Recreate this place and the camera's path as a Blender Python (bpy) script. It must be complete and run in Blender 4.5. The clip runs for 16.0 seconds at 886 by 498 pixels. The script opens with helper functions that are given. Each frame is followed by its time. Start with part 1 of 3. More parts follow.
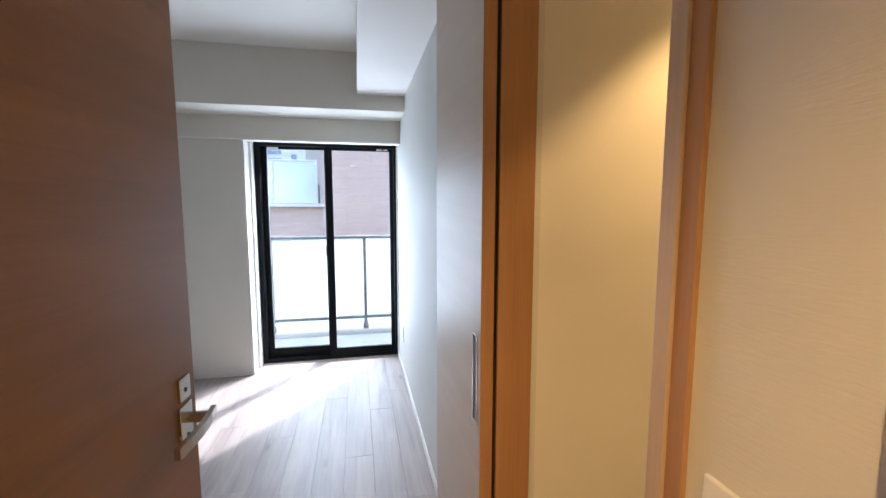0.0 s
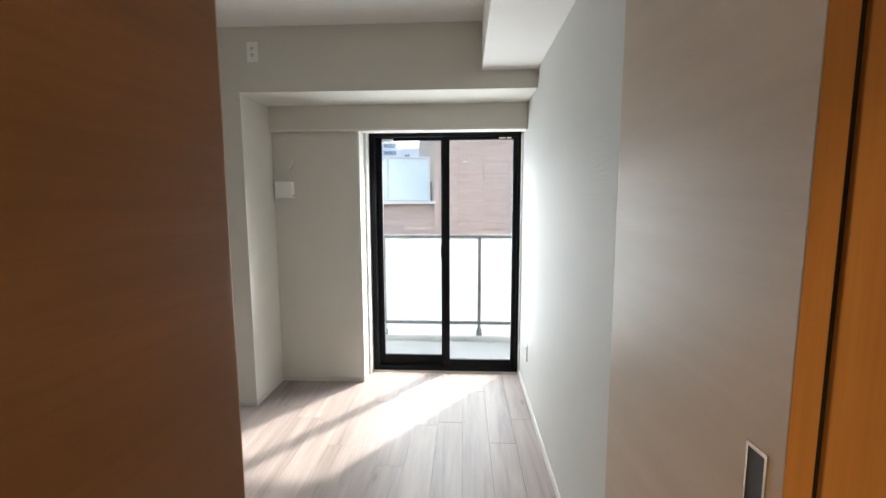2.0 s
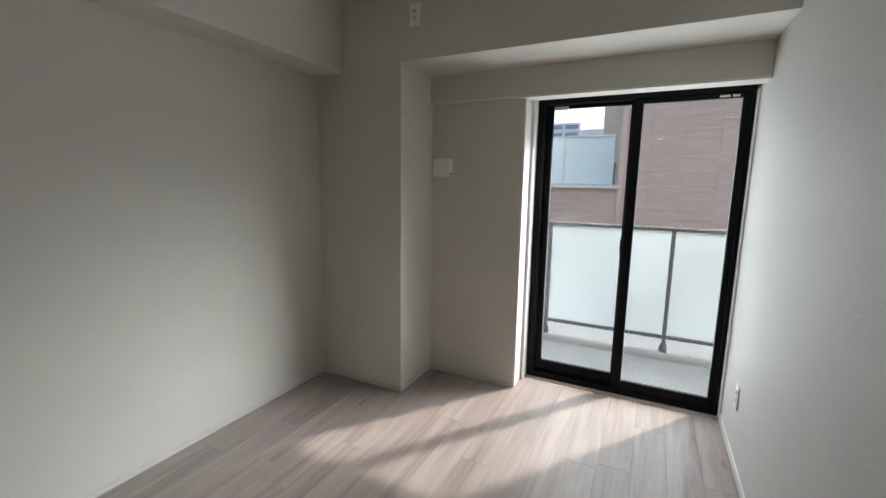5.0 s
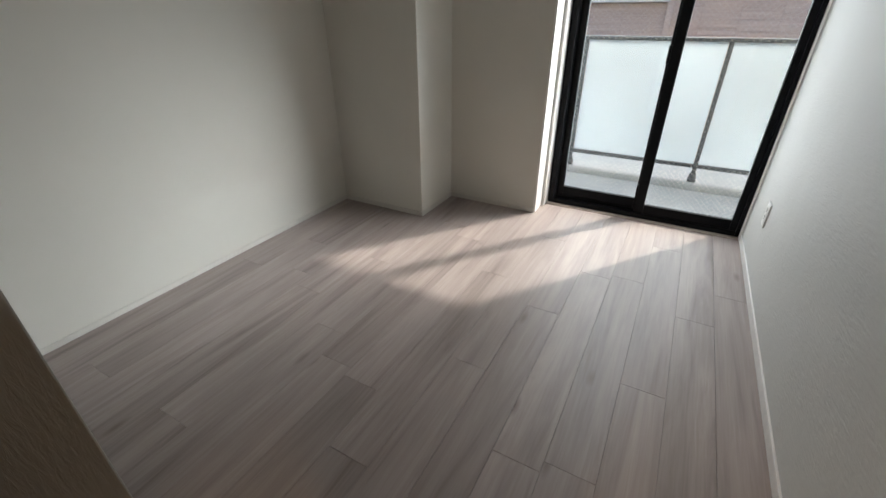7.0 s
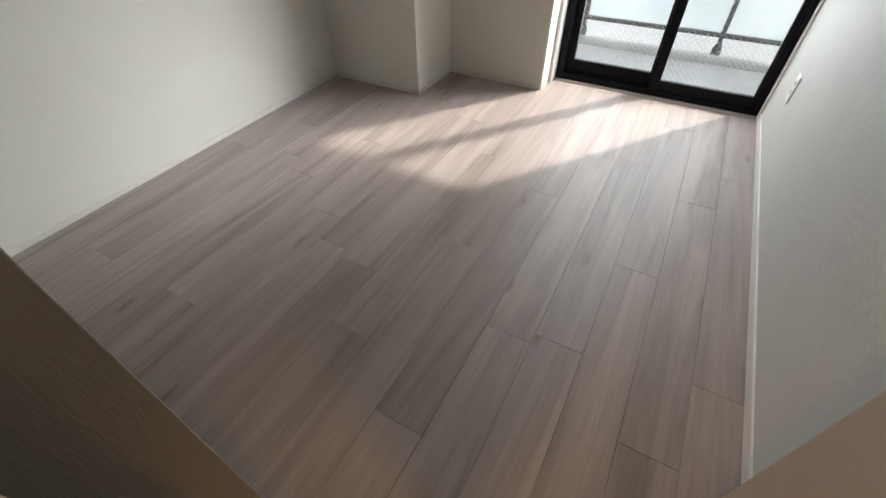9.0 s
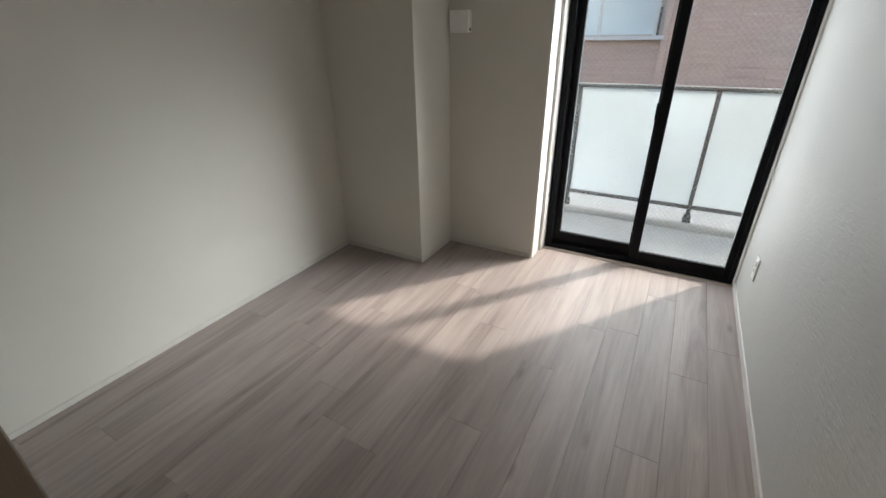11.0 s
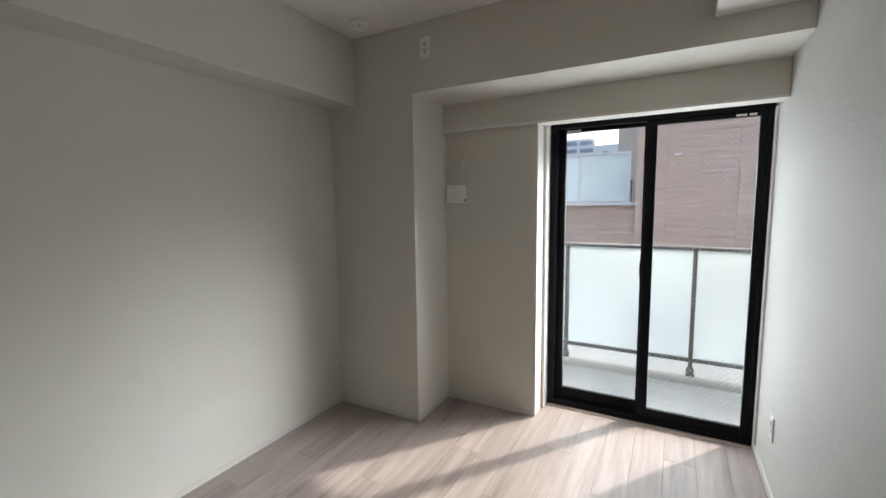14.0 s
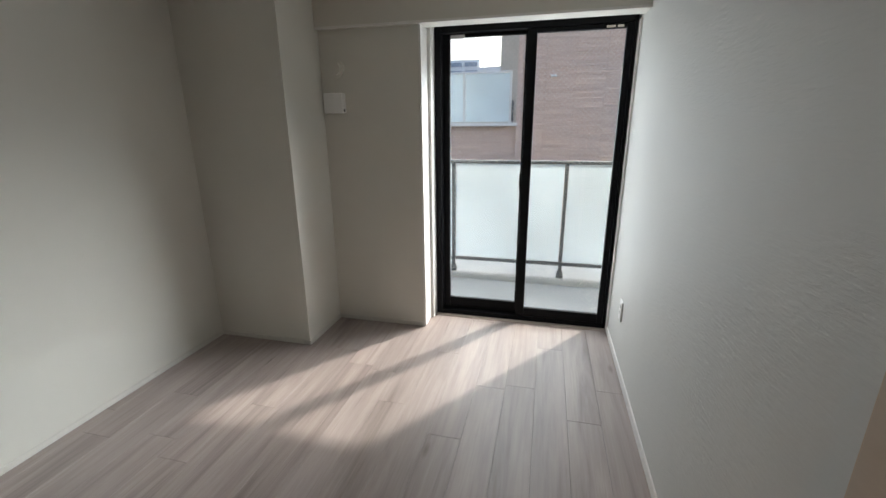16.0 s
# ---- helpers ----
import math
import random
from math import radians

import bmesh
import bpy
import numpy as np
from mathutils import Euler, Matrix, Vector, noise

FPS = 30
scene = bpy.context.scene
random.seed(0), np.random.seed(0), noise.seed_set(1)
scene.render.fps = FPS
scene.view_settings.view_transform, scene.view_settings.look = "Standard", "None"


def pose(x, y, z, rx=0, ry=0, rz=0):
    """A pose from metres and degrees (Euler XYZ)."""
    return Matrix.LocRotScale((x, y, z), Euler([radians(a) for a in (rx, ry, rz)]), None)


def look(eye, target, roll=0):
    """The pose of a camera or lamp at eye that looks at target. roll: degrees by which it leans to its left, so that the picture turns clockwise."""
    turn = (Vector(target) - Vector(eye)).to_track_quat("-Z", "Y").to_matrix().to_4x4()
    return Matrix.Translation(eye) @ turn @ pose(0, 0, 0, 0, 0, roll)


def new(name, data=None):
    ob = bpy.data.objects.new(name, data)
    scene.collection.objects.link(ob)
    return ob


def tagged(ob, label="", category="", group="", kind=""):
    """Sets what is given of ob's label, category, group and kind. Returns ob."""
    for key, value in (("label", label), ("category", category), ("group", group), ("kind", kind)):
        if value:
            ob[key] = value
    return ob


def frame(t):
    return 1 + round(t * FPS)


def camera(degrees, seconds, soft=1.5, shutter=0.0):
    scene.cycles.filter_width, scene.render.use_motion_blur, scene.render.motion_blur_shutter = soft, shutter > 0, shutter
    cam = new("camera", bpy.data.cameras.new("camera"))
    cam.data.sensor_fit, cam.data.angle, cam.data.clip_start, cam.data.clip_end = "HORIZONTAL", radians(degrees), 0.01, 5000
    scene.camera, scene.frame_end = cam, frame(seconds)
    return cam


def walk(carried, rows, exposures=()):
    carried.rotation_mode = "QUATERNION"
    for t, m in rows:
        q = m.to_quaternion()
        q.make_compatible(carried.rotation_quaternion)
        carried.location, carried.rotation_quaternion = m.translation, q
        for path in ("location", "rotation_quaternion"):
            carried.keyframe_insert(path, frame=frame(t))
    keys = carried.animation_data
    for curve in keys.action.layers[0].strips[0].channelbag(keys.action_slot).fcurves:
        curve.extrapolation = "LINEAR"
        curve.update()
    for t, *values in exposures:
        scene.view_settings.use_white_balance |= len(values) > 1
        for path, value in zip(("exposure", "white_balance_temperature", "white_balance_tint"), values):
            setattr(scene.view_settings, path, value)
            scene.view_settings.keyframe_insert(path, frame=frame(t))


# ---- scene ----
# camera
cam = camera(93.3, 16.0)
PATH = [
    (0, (0.262, 0.108, 1.42), (0.659, 2.056, 1.206), 0),
    (0.3, (0.25, 0.127, 1.42), (0.605, 2.081, 1.202), 0),
    (0.5, (0.243, 0.165, 1.414), (0.553, 2.129, 1.199), -0.1),
    (1, (0.199, 0.275, 1.404), (0.394, 2.252, 1.19), -0.3),
    (1.5, (0.193, 0.458, 1.413), (0.239, 2.446, 1.196), -0),
    (2, (0.174, 0.602, 1.404), (0.07, 2.587, 1.18), -0.2),
    (2.5, (0.186, 0.775, 1.398), (-0.073, 2.745, 1.171), -0.2),
    (3, (0.186, 0.924, 1.414), (-0.247, 2.862, 1.178), -0.4),
    (3.5, (0.181, 1.017, 1.427), (-0.424, 2.91, 1.201), -0.5),
    (4, (0.167, 1.066, 1.462), (-0.586, 2.902, 1.217), -0.6),
    (4.2, (0.168, 1.051, 1.447), (-0.642, 2.864, 1.21), -0.6),
    (6.3, (0.12, 1.081, 1.294), (-0.791, 2.734, 0.632), -0.2),
    (6.5, (0.126, 1.083, 1.275), (-0.775, 2.702, 0.523), -0.3),
    (7, (0.128, 1.086, 1.213), (-0.719, 2.608, 0.23), -0.3),
    (7.5, (0.129, 1.09, 1.164), (-0.652, 2.488, -0.034), -0.5),
    (8, (0.129, 1.09, 1.13), (-0.582, 2.372, -0.23), -0.3),
    (8.2, (0.132, 1.093, 1.127), (-0.56, 2.328, -0.286), -0.5),
    (10.3, (0.123, 1.136, 1.301), (-0.662, 2.519, 0.088), -1),
    (10.5, (0.117, 1.125, 1.324), (-0.691, 2.565, 0.195), -0.8),
    (11, (0.139, 1.118, 1.396), (-0.742, 2.676, 0.503), -0.8),
    (11.5, (0.151, 1.095, 1.467), (-0.781, 2.746, 0.83), -0.8),
    (12, (0.172, 1.065, 1.515), (-0.793, 2.772, 1.124), -0.9),
    (12.5, (0.18, 1.039, 1.537), (-0.794, 2.775, 1.338), -0.9),
    (13, (0.177, 1.037, 1.534), (-0.796, 2.782, 1.429), -0.8),
    (13.5, (0.171, 1.049, 1.504), (-0.797, 2.795, 1.385), -0.8),
    (14, (0.157, 1.081, 1.43), (-0.803, 2.823, 1.216), -0.7),
    (14.5, (0.151, 1.079, 1.361), (-0.783, 2.813, 1.016), -0.7),
    (15, (0.146, 1.071, 1.356), (-0.723, 2.811, 0.888), -0.6),
    (15.5, (0.152, 1.062, 1.351), (-0.569, 2.849, 0.815), -0.5),
    (16, (0.154, 1.142, 1.349), (-0.305, 3.006, 0.789), -0.4),
]
EXPOSURES = [(0, 3.15, 5500, 9), (0.5, 2.95, 5650, 9), (1.0, 2.6, 5800, 8), (1.5, 2.85, 6150, 8), (2.0, 2.97, 6450, 7), (2.5, 2.7, 6450, 7), (3.0, 2.5, 6450, 7),
             (4.0, 2.22, 6450, 7), (6.4, 2.1, 6450, 7), (7.0, 2.18, 6450, 7), (7.5, 2.35, 6450, 7), (8.2, 2.45, 6500, 8), (10.4, 2.37, 6600, 8), (11.2, 2.1, 6550, 8), (12.0, 2.15, 6550, 8), (12.7, 2.35, 6550, 8),
             (13.5, 2.4, 6500, 8), (14.5, 2.18, 6500, 8), (16.0, 2.1, 6450, 7)]
walk(cam, [(t, look(eye, target, roll)) for t, eye, target, roll in PATH], EXPOSURES)

# ---- world, sun and lamps ----
SUN_WAY = Vector((0.6 * math.cos(radians(44)), 0.8 * math.cos(radians(44)), math.sin(radians(44))))
world = bpy.data.worlds.new("sky")
scene.world = world
world.use_nodes = True
sky = world.node_tree.nodes.new("ShaderNodeTexSky")
sky.sky_type = "NISHITA"
sky.sun_disc = False
sky.sun_elevation = radians(44)
sky.sun_rotation = math.atan2(SUN_WAY.x, SUN_WAY.y)
sky.dust_density = 9.0
sky.air_density = 0.8
world.node_tree.links.new(sky.outputs[0], world.node_tree.nodes["Background"].inputs[0])
world.node_tree.nodes["Background"].inputs[1].default_value = 0.15

sun = new("sun", bpy.data.lights.new("sun", "SUN"))
sun.data.energy, sun.data.angle, sun.data.color = 0.95, radians(2.0), (1.0, 0.93, 0.84)
sun.matrix_world = look(SUN_WAY * 50, (0, 0, 0))

# the sky's light in the window's opening: the high sky, which falls in slantwise from the sunny side, and the rest
def sky_light(name, at, target, height, energy, degrees):
    lamp = new(name, bpy.data.lights.new(name, "AREA"))
    lamp.data.shape, lamp.data.size, lamp.data.size_y = "RECTANGLE", 1.05, height
    lamp.data.energy, lamp.data.color, lamp.data.spread = energy, (0.91, 0.955, 1.0), radians(degrees)
    lamp.matrix_world = look(at, target)


sky_light("high_sky_light", (0.02, 4.16, 1.30), (-1.93, 2.35, 0.0), 1.1, 2.1, 46)
sky_light("low_sky_light", (0.02, 4.22, 0.95), (0.0, 0.0, 1.0), 1.5, 5.0, 180)

WARM = (1.0, 0.56, 0.18)


def downlight_lamp(name, x, y, z, energy, degrees):
    lamp = new(name, bpy.data.lights.new(name, "SPOT"))
    lamp.data.energy, lamp.data.color, lamp.data.shadow_soft_size = energy, WARM, 0.04
    lamp.data.spot_size, lamp.data.spot_blend = radians(degrees), 0.35
    lamp.matrix_world = look((x, y, z), (x, y + 0.001, 0))


downlight_lamp("hall_lamp", -0.30, -0.55, 2.285, 14.0, 130)
downlight_lamp("washroom_lamp", 1.35, 0.78, 2.285, 9.5, 98)


# ---- materials ----
def shader(name, colour, rough=0.6, metal=0.0):
    m = bpy.data.materials.new(name)
    m.use_nodes = True
    b = m.node_tree.nodes["Principled BSDF"]
    b.inputs["Base Color"].default_value = (*colour, 1)
    b.inputs["Roughness"].default_value = rough
    b.inputs["Metallic"].default_value = metal
    return m, m.node_tree.nodes, m.node_tree.links, b


def coords(nodes, links, scale, shuffle=False):
    """Object coordinates, stretched, and moved by a random step for each piece."""
    c = nodes.new("ShaderNodeTexCoord")
    mp = nodes.new("ShaderNodeMapping")
    mp.inputs["Scale"].default_value = scale
    links.new(c.outputs["Object"], mp.inputs["Vector"])
    if shuffle:
        info = nodes.new("ShaderNodeObjectInfo")
        times = nodes.new("ShaderNodeVectorMath")
        times.operation = "SCALE"
        times.inputs[0].default_value = (37.0, 53.0, 11.0)
        links.new(info.outputs["Random"], times.inputs["Scale"])
        links.new(times.outputs[0], mp.inputs["Location"])
    return mp.outputs[0]


def noise_tex(nodes, links, vec, scale, detail=4.0, rough=0.55, distortion=0.0):
    n = nodes.new("ShaderNodeTexNoise")
    n.inputs["Scale"].default_value = scale
    n.inputs["Detail"].default_value = detail
    n.inputs["Roughness"].default_value = rough
    n.inputs["Distortion"].default_value = distortion
    links.new(vec, n.inputs["Vector"])
    return n.outputs["Fac"]


def ramp(nodes, links, fac, stops):
    r = nodes.new("ShaderNodeValToRGB")
    while len(r.color_ramp.elements) < len(stops):
        r.color_ramp.elements.new(0.5)
    for e, (p, c) in zip(r.color_ramp.elements, stops):
        e.position, e.color = p, (*c, 1)
    links.new(fac, r.inputs[0])
    return r.outputs[0]


def mixed(nodes, links, a, b, fac, mode="MIX"):
    m = nodes.new("ShaderNodeMix")
    m.data_type, m.blend_type = "RGBA", mode
    for socket, value in ((m.inputs[6], a), (m.inputs[7], b), (m.inputs[0], fac)):
        if isinstance(value, (int, float)):
            socket.default_value = value
        elif isinstance(value, tuple):
            socket.default_value = (*value, 1)
        else:
            links.new(value, socket)
    return m.outputs[2]


def bump(nodes, links, b, height, strength, distance):
    n = nodes.new("ShaderNodeBump")
    n.inputs["Strength"].default_value = strength
    n.inputs["Distance"].default_value = distance
    links.new(height, n.inputs["Height"])
    links.new(n.outputs[0], b.inputs["Normal"])


def wallpaper(name, colour, stretch, depth, rough=0.62, gloss=0.35):
    """Vinyl wallpaper with a pressed, slightly streaky relief."""
    m, n, l, b = shader(name, colour, rough)
    broad = noise_tex(n, l, coords(n, l, (1, 1, 1)), 1.7, 3)
    b.inputs["Specular IOR Level"].default_value = gloss
    tone = ramp(n, l, broad, [(0.3, tuple(c * 0.965 for c in colour)), (0.7, tuple(min(1, c * 1.02) for c in colour))])
    l.new(tone, b.inputs["Base Color"])
    fine = noise_tex(n, l, coords(n, l, stretch), 1.0, 5, 0.6, 0.4)
    patch = noise_tex(n, l, coords(n, l, (3, 3, 3)), 1.6, 2)
    relief = n.new("ShaderNodeMath")
    relief.operation = "MULTIPLY"
    l.new(fine, relief.inputs[0])
    l.new(patch, relief.inputs[1])
    bump(n, l, b, relief.outputs[0], 0.7, depth)
    return m


def timber(name, light, dark, along, rough, shuffle=False, grain=0.0006, pore=0.55):
    """Wood: long grain in the direction along (0, 1 or 2), broad bands and fine pores."""
    m, n, l, b = shader(name, light, rough)
    wide = [5.0, 5.0, 5.0]
    wide[along] = 0.55
    thin = [160.0, 160.0, 160.0]
    thin[along] = 4.0
    bands = noise_tex(n, l, coords(n, l, wide, shuffle), 1.0, 4, 0.55, 1.2)
    pores = noise_tex(n, l, coords(n, l, thin, shuffle), 1.0, 3, 0.6)
    base = ramp(n, l, bands, [(0.3, dark), (0.52, tuple((p + q) / 2 for p, q in zip(light, dark))), (0.7, light)])
    streak = ramp(n, l, pores, [(0.35, (0.86, 0.85, 0.84)), (0.6, (1, 1, 1))])
    l.new(mixed(n, l, base, streak, pore, "MULTIPLY"), b.inputs["Base Color"])
    gloss = n.new("ShaderNodeMapRange")
    gloss.inputs["To Min"].default_value, gloss.inputs["To Max"].default_value = rough - 0.06, rough + 0.10
    l.new(pores, gloss.inputs["Value"])
    l.new(gloss.outputs[0], b.inputs["Roughness"])
    bump(n, l, b, pores, 0.25, grain)
    return m


def plank_wood():
    """Greyish oak-print floor boards with knots and a satin coat."""
    m, n, l, b = shader("greige oak boards", (0.42, 0.34, 0.29), 0.34)
    b.inputs["Specular IOR Level"].default_value = 0.85
    b.inputs["Coat Weight"].default_value, b.inputs["Coat Roughness"].default_value = 0.3, 0.36
    bands = noise_tex(n, l, coords(n, l, (9, 0.6, 1), True), 1.0, 5, 0.58, 1.3)
    pores = noise_tex(n, l, coords(n, l, (190, 5, 1), True), 1.0, 3, 0.65)
    cloud = noise_tex(n, l, coords(n, l, (4, 1.6, 1), True), 1.0, 3)
    base = ramp(n, l, bands, [(0.25, (0.185, 0.150, 0.138)), (0.45, (0.318, 0.27, 0.255)), (0.62, (0.38, 0.328, 0.313)), (0.8, (0.255, 0.212, 0.197))])
    streak = ramp(n, l, pores, [(0.34, (0.76, 0.73, 0.71)), (0.56, (1, 1, 1))])
    c = mixed(n, l, base, streak, 0.3, "MULTIPLY")
    figure = noise_tex(n, l, coords(n, l, (26, 1.3, 1), True), 1.0, 4, 0.6, 1.8)
    c = mixed(n, l, c, ramp(n, l, figure, [(0.34, (0.80, 0.77, 0.75)), (0.5, (1.0, 0.99, 0.98)), (0.66, (1.12, 1.12, 1.12))]), 0.45, "MULTIPLY")
    shade = ramp(n, l, cloud, [(0.3, (0.90, 0.89, 0.885)), (0.7, (1.05, 1.04, 1.035))])
    c = mixed(n, l, c, shade, 1.0, "MULTIPLY")
    knots = n.new("ShaderNodeTexVoronoi")
    knots.inputs["Scale"].default_value = 1.0
    l.new(coords(n, l, (5.5, 1.7, 1), True), knots.inputs["Vector"])
    spot = ramp(n, l, knots.outputs["Distance"], [(0.02, (0.45, 0.40, 0.37)), (0.10, (1, 1, 1))])
    c = mixed(n, l, c, spot, 0.75, "MULTIPLY")
    info = n.new("ShaderNodeObjectInfo")
    each = ramp(n, l, info.outputs["Random"], [(0.0, (0.95, 0.945, 0.94)), (0.5, (1.0, 0.99, 0.985)), (1.0, (1.05, 1.045, 1.04))])
    l.new(mixed(n, l, c, each, 1.0, "MULTIPLY"), b.inputs["Base Color"])
    gloss = n.new("ShaderNodeMapRange")
    gloss.inputs["To Min"].default_value, gloss.inputs["To Max"].default_value = 0.52, 0.64
    l.new(bands, gloss.inputs["Value"])
    l.new(gloss.outputs[0], b.inputs["Roughness"])
    bump(n, l, b, pores, 0.3, 0.0005)
    return m


def worn(name, colour, rough, metal=0.0, scale=30.0, amount=0.12):
    """A plain coat with faint smudges in colour and gloss."""
    m, n, l, b = shader(name, colour, rough, metal)
    f = noise_tex(n, l, coords(n, l, (1, 1, 1)), scale, 4)
    tone = ramp(n, l, f, [(0.3, tuple(c * (1 - amount) for c in colour)), (0.7, tuple(min(1, c * (1 + amount * 0.5)) for c in colour))])
    l.new(tone, b.inputs["Base Color"])
    g = n.new("ShaderNodeMapRange")
    g.inputs["To Min"].default_value, g.inputs["To Max"].default_value = max(0.02, rough - 0.08), rough + 0.08
    l.new(f, g.inputs["Value"])
    l.new(g.outputs[0], b.inputs["Roughness"])
    bump(n, l, b, f, 0.1, 0.0004)
    return m


def clear_glass():
    m, n, l, b = shader("window glass", (0.95, 0.97, 0.97), 0.0)
    n.remove(b)
    through_it, shine, mix = n.new("ShaderNodeBsdfTransparent"), n.new("ShaderNodeBsdfGlossy"), n.new("ShaderNodeMixShader")
    through_it.inputs[0].default_value = (0.92, 0.95, 0.95, 1)
    shine.inputs["Roughness"].default_value = 0.02
    f = n.new("ShaderNodeFresnel")
    f.inputs[0].default_value = 1.45
    l.new(f.outputs[0], mix.inputs[0])
    l.new(through_it.outputs[0], mix.inputs[1])
    l.new(shine.outputs[0], mix.inputs[2])
    l.new(mix.outputs[0], n["Material Output"].inputs[0])
    return m


def frosted_glass(name, colour):
    m, n, l, b = shader(name, colour, 0.5)
    n.remove(b)
    pass_it, back, mix = n.new("ShaderNodeBsdfTranslucent"), n.new("ShaderNodeBsdfDiffuse"), n.new("ShaderNodeMixShader")
    cloud = noise_tex(n, l, coords(n, l, (1, 1, 1)), 1.3, 2)
    tone = ramp(n, l, cloud, [(0.35, tuple(c * 0.9 for c in colour)), (0.65, colour)])
    l.new(tone, pass_it.inputs[0])
    l.new(tone, back.inputs[0])
    mix.inputs[0].default_value = 0.25
    l.new(pass_it.outputs[0], mix.inputs[1])
    l.new(back.outputs[0], mix.inputs[2])
    l.new(mix.outputs[0], n["Material Output"].inputs[0])
    return m


def facade_tile(name, light, dark):
    m, n, l, b = shader(name, light, 0.75)
    geo = n.new("ShaderNodeNewGeometry")
    each = ramp(n, l, geo.outputs["Random Per Island"], [(0.0, dark), (1.0, light)])
    f = noise_tex(n, l, coords(n, l, (3, 3, 40)), 1.0, 4)
    streak = ramp(n, l, f, [(0.3, (0.82, 0.8, 0.8)), (0.7, (1.05, 1.05, 1.05))])
    l.new(mixed(n, l, each, streak, 0.9, "MULTIPLY"), b.inputs["Base Color"])
    bump(n, l, b, f, 0.6, 0.01)
    return m


M_WALL = wallpaper("off-white wallpaper", (0.665, 0.648, 0.595), (38, 38, 260), 0.0012)
M_ACCENT = wallpaper("brushed pale grey wallpaper", (0.625, 0.632, 0.614), (24, 24, 105), 0.005, 0.66, 0.2)
M_HALL = wallpaper("hall wallpaper", (0.72, 0.70, 0.66), (38, 38, 260), 0.0012)
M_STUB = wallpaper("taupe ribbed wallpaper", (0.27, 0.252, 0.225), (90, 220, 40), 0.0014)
M_CEIL = wallpaper("ceiling paper", (0.76, 0.745, 0.715), (90, 90, 90), 0.0008)
M_BASE = worn("wall-coloured baseboard", (0.63, 0.61, 0.57), 0.5, 0.0, 12, 0.06)
M_TRIM = worn("white trim", (0.78, 0.765, 0.74), 0.42, 0.0, 12, 0.06)
M_FLOOR = plank_wood()
M_JOINT = worn("dark floor joint", (0.20, 0.165, 0.145), 0.8)
M_DOOR = timber("oak veneer door", (0.285, 0.155, 0.066), (0.18, 0.094, 0.037), 1, 0.40)
M_PANEL = timber("pale oak veneer panel", (0.56, 0.47, 0.385), (0.48, 0.395, 0.315), 1, 0.46, False, 0.0002, 0.2)
M_JAMB = timber("oak door frame", (0.48, 0.27, 0.12), (0.36, 0.19, 0.08), 2, 0.42)
M_EDGE = timber("oak edge band", (0.60, 0.46, 0.32), (0.52, 0.38, 0.25), 2, 0.45)
M_SILL = timber("threshold strip", (0.45, 0.385, 0.345), (0.40, 0.335, 0.30), 0, 0.4)
M_BLACK = worn("black anodised aluminium", (0.006, 0.0065, 0.008), 0.42, 0.0, 25, 0.2)
M_BLACK.node_tree.nodes["Principled BSDF"].inputs["Specular IOR Level"].default_value = 0.12
M_GAP = worn("black gap shade", (0.01, 0.01, 0.01), 0.7)
M_CHROME = worn("brushed nickel", (0.62, 0.58, 0.52), 0.24, 1.0, 60, 0.06)
M_DARK = worn("dark recess", (0.03, 0.03, 0.032), 0.5)
M_PLASTIC = worn("white plastic", (0.88, 0.875, 0.86), 0.35, 0.0, 20, 0.04)
M_SLOT = worn("socket slot", (0.05, 0.05, 0.05), 0.6)
M_GLASS = clear_glass()
M_WIRE = worn("glass wire", (0.78, 0.77, 0.76), 0.5)
M_RAIL = worn("grey painted aluminium rail", (0.08, 0.09, 0.10), 0.42, 0.2, 25, 0.12)
M_FROST = frosted_glass("frosted balcony glass", (0.80, 0.86, 0.90))
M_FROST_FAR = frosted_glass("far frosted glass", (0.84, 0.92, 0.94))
M_SCREED = worn("pale grey balcony coating", (0.33, 0.35, 0.365), 0.6, 0.0, 6, 0.12)
M_KERB = worn("light grey kerb paint", (0.31, 0.335, 0.355), 0.5, 0.0, 8, 0.10)
M_BROWN = facade_tile("brown ribbed facade tile", (0.72, 0.55, 0.46), (0.65, 0.485, 0.40))
M_BROWN_FLAT = worn("brown facade joint", (0.44, 0.32, 0.265), 0.8, 0.0, 4, 0.15)
M_BEIGE = worn("beige facade plaster", (0.60, 0.55, 0.47), 0.8, 0.0, 3, 0.1)
M_TOWER = worn("white tower plaster", (0.88, 0.88, 0.87), 0.8, 0.0, 0.4, 0.08)
M_PANE = worn("far window glass", (0.34, 0.39, 0.46), 0.2, 0.0, 2, 0.2)
M_GROUND = worn("asphalt", (0.055, 0.055, 0.055), 0.85, 0.0, 2, 0.25)
M_LAMP = bpy.data.materials.new("lit lamp glass")
M_LAMP.use_nodes = True
M_LAMP.node_tree.nodes["Principled BSDF"].inputs["Emission Color"].default_value = (*WARM, 1)
M_LAMP.node_tree.nodes["Principled BSDF"].inputs["Emission Strength"].default_value = 8.0


# ---- building helpers ----
def part(name, bm, material, parent=None, label=""):
    data = bpy.data.meshes.new(name)
    bm.to_mesh(data)
    bm.free()
    data.materials.append(material)
    ob = new(name, data)
    ob.parent = parent
    return tagged(ob, label)


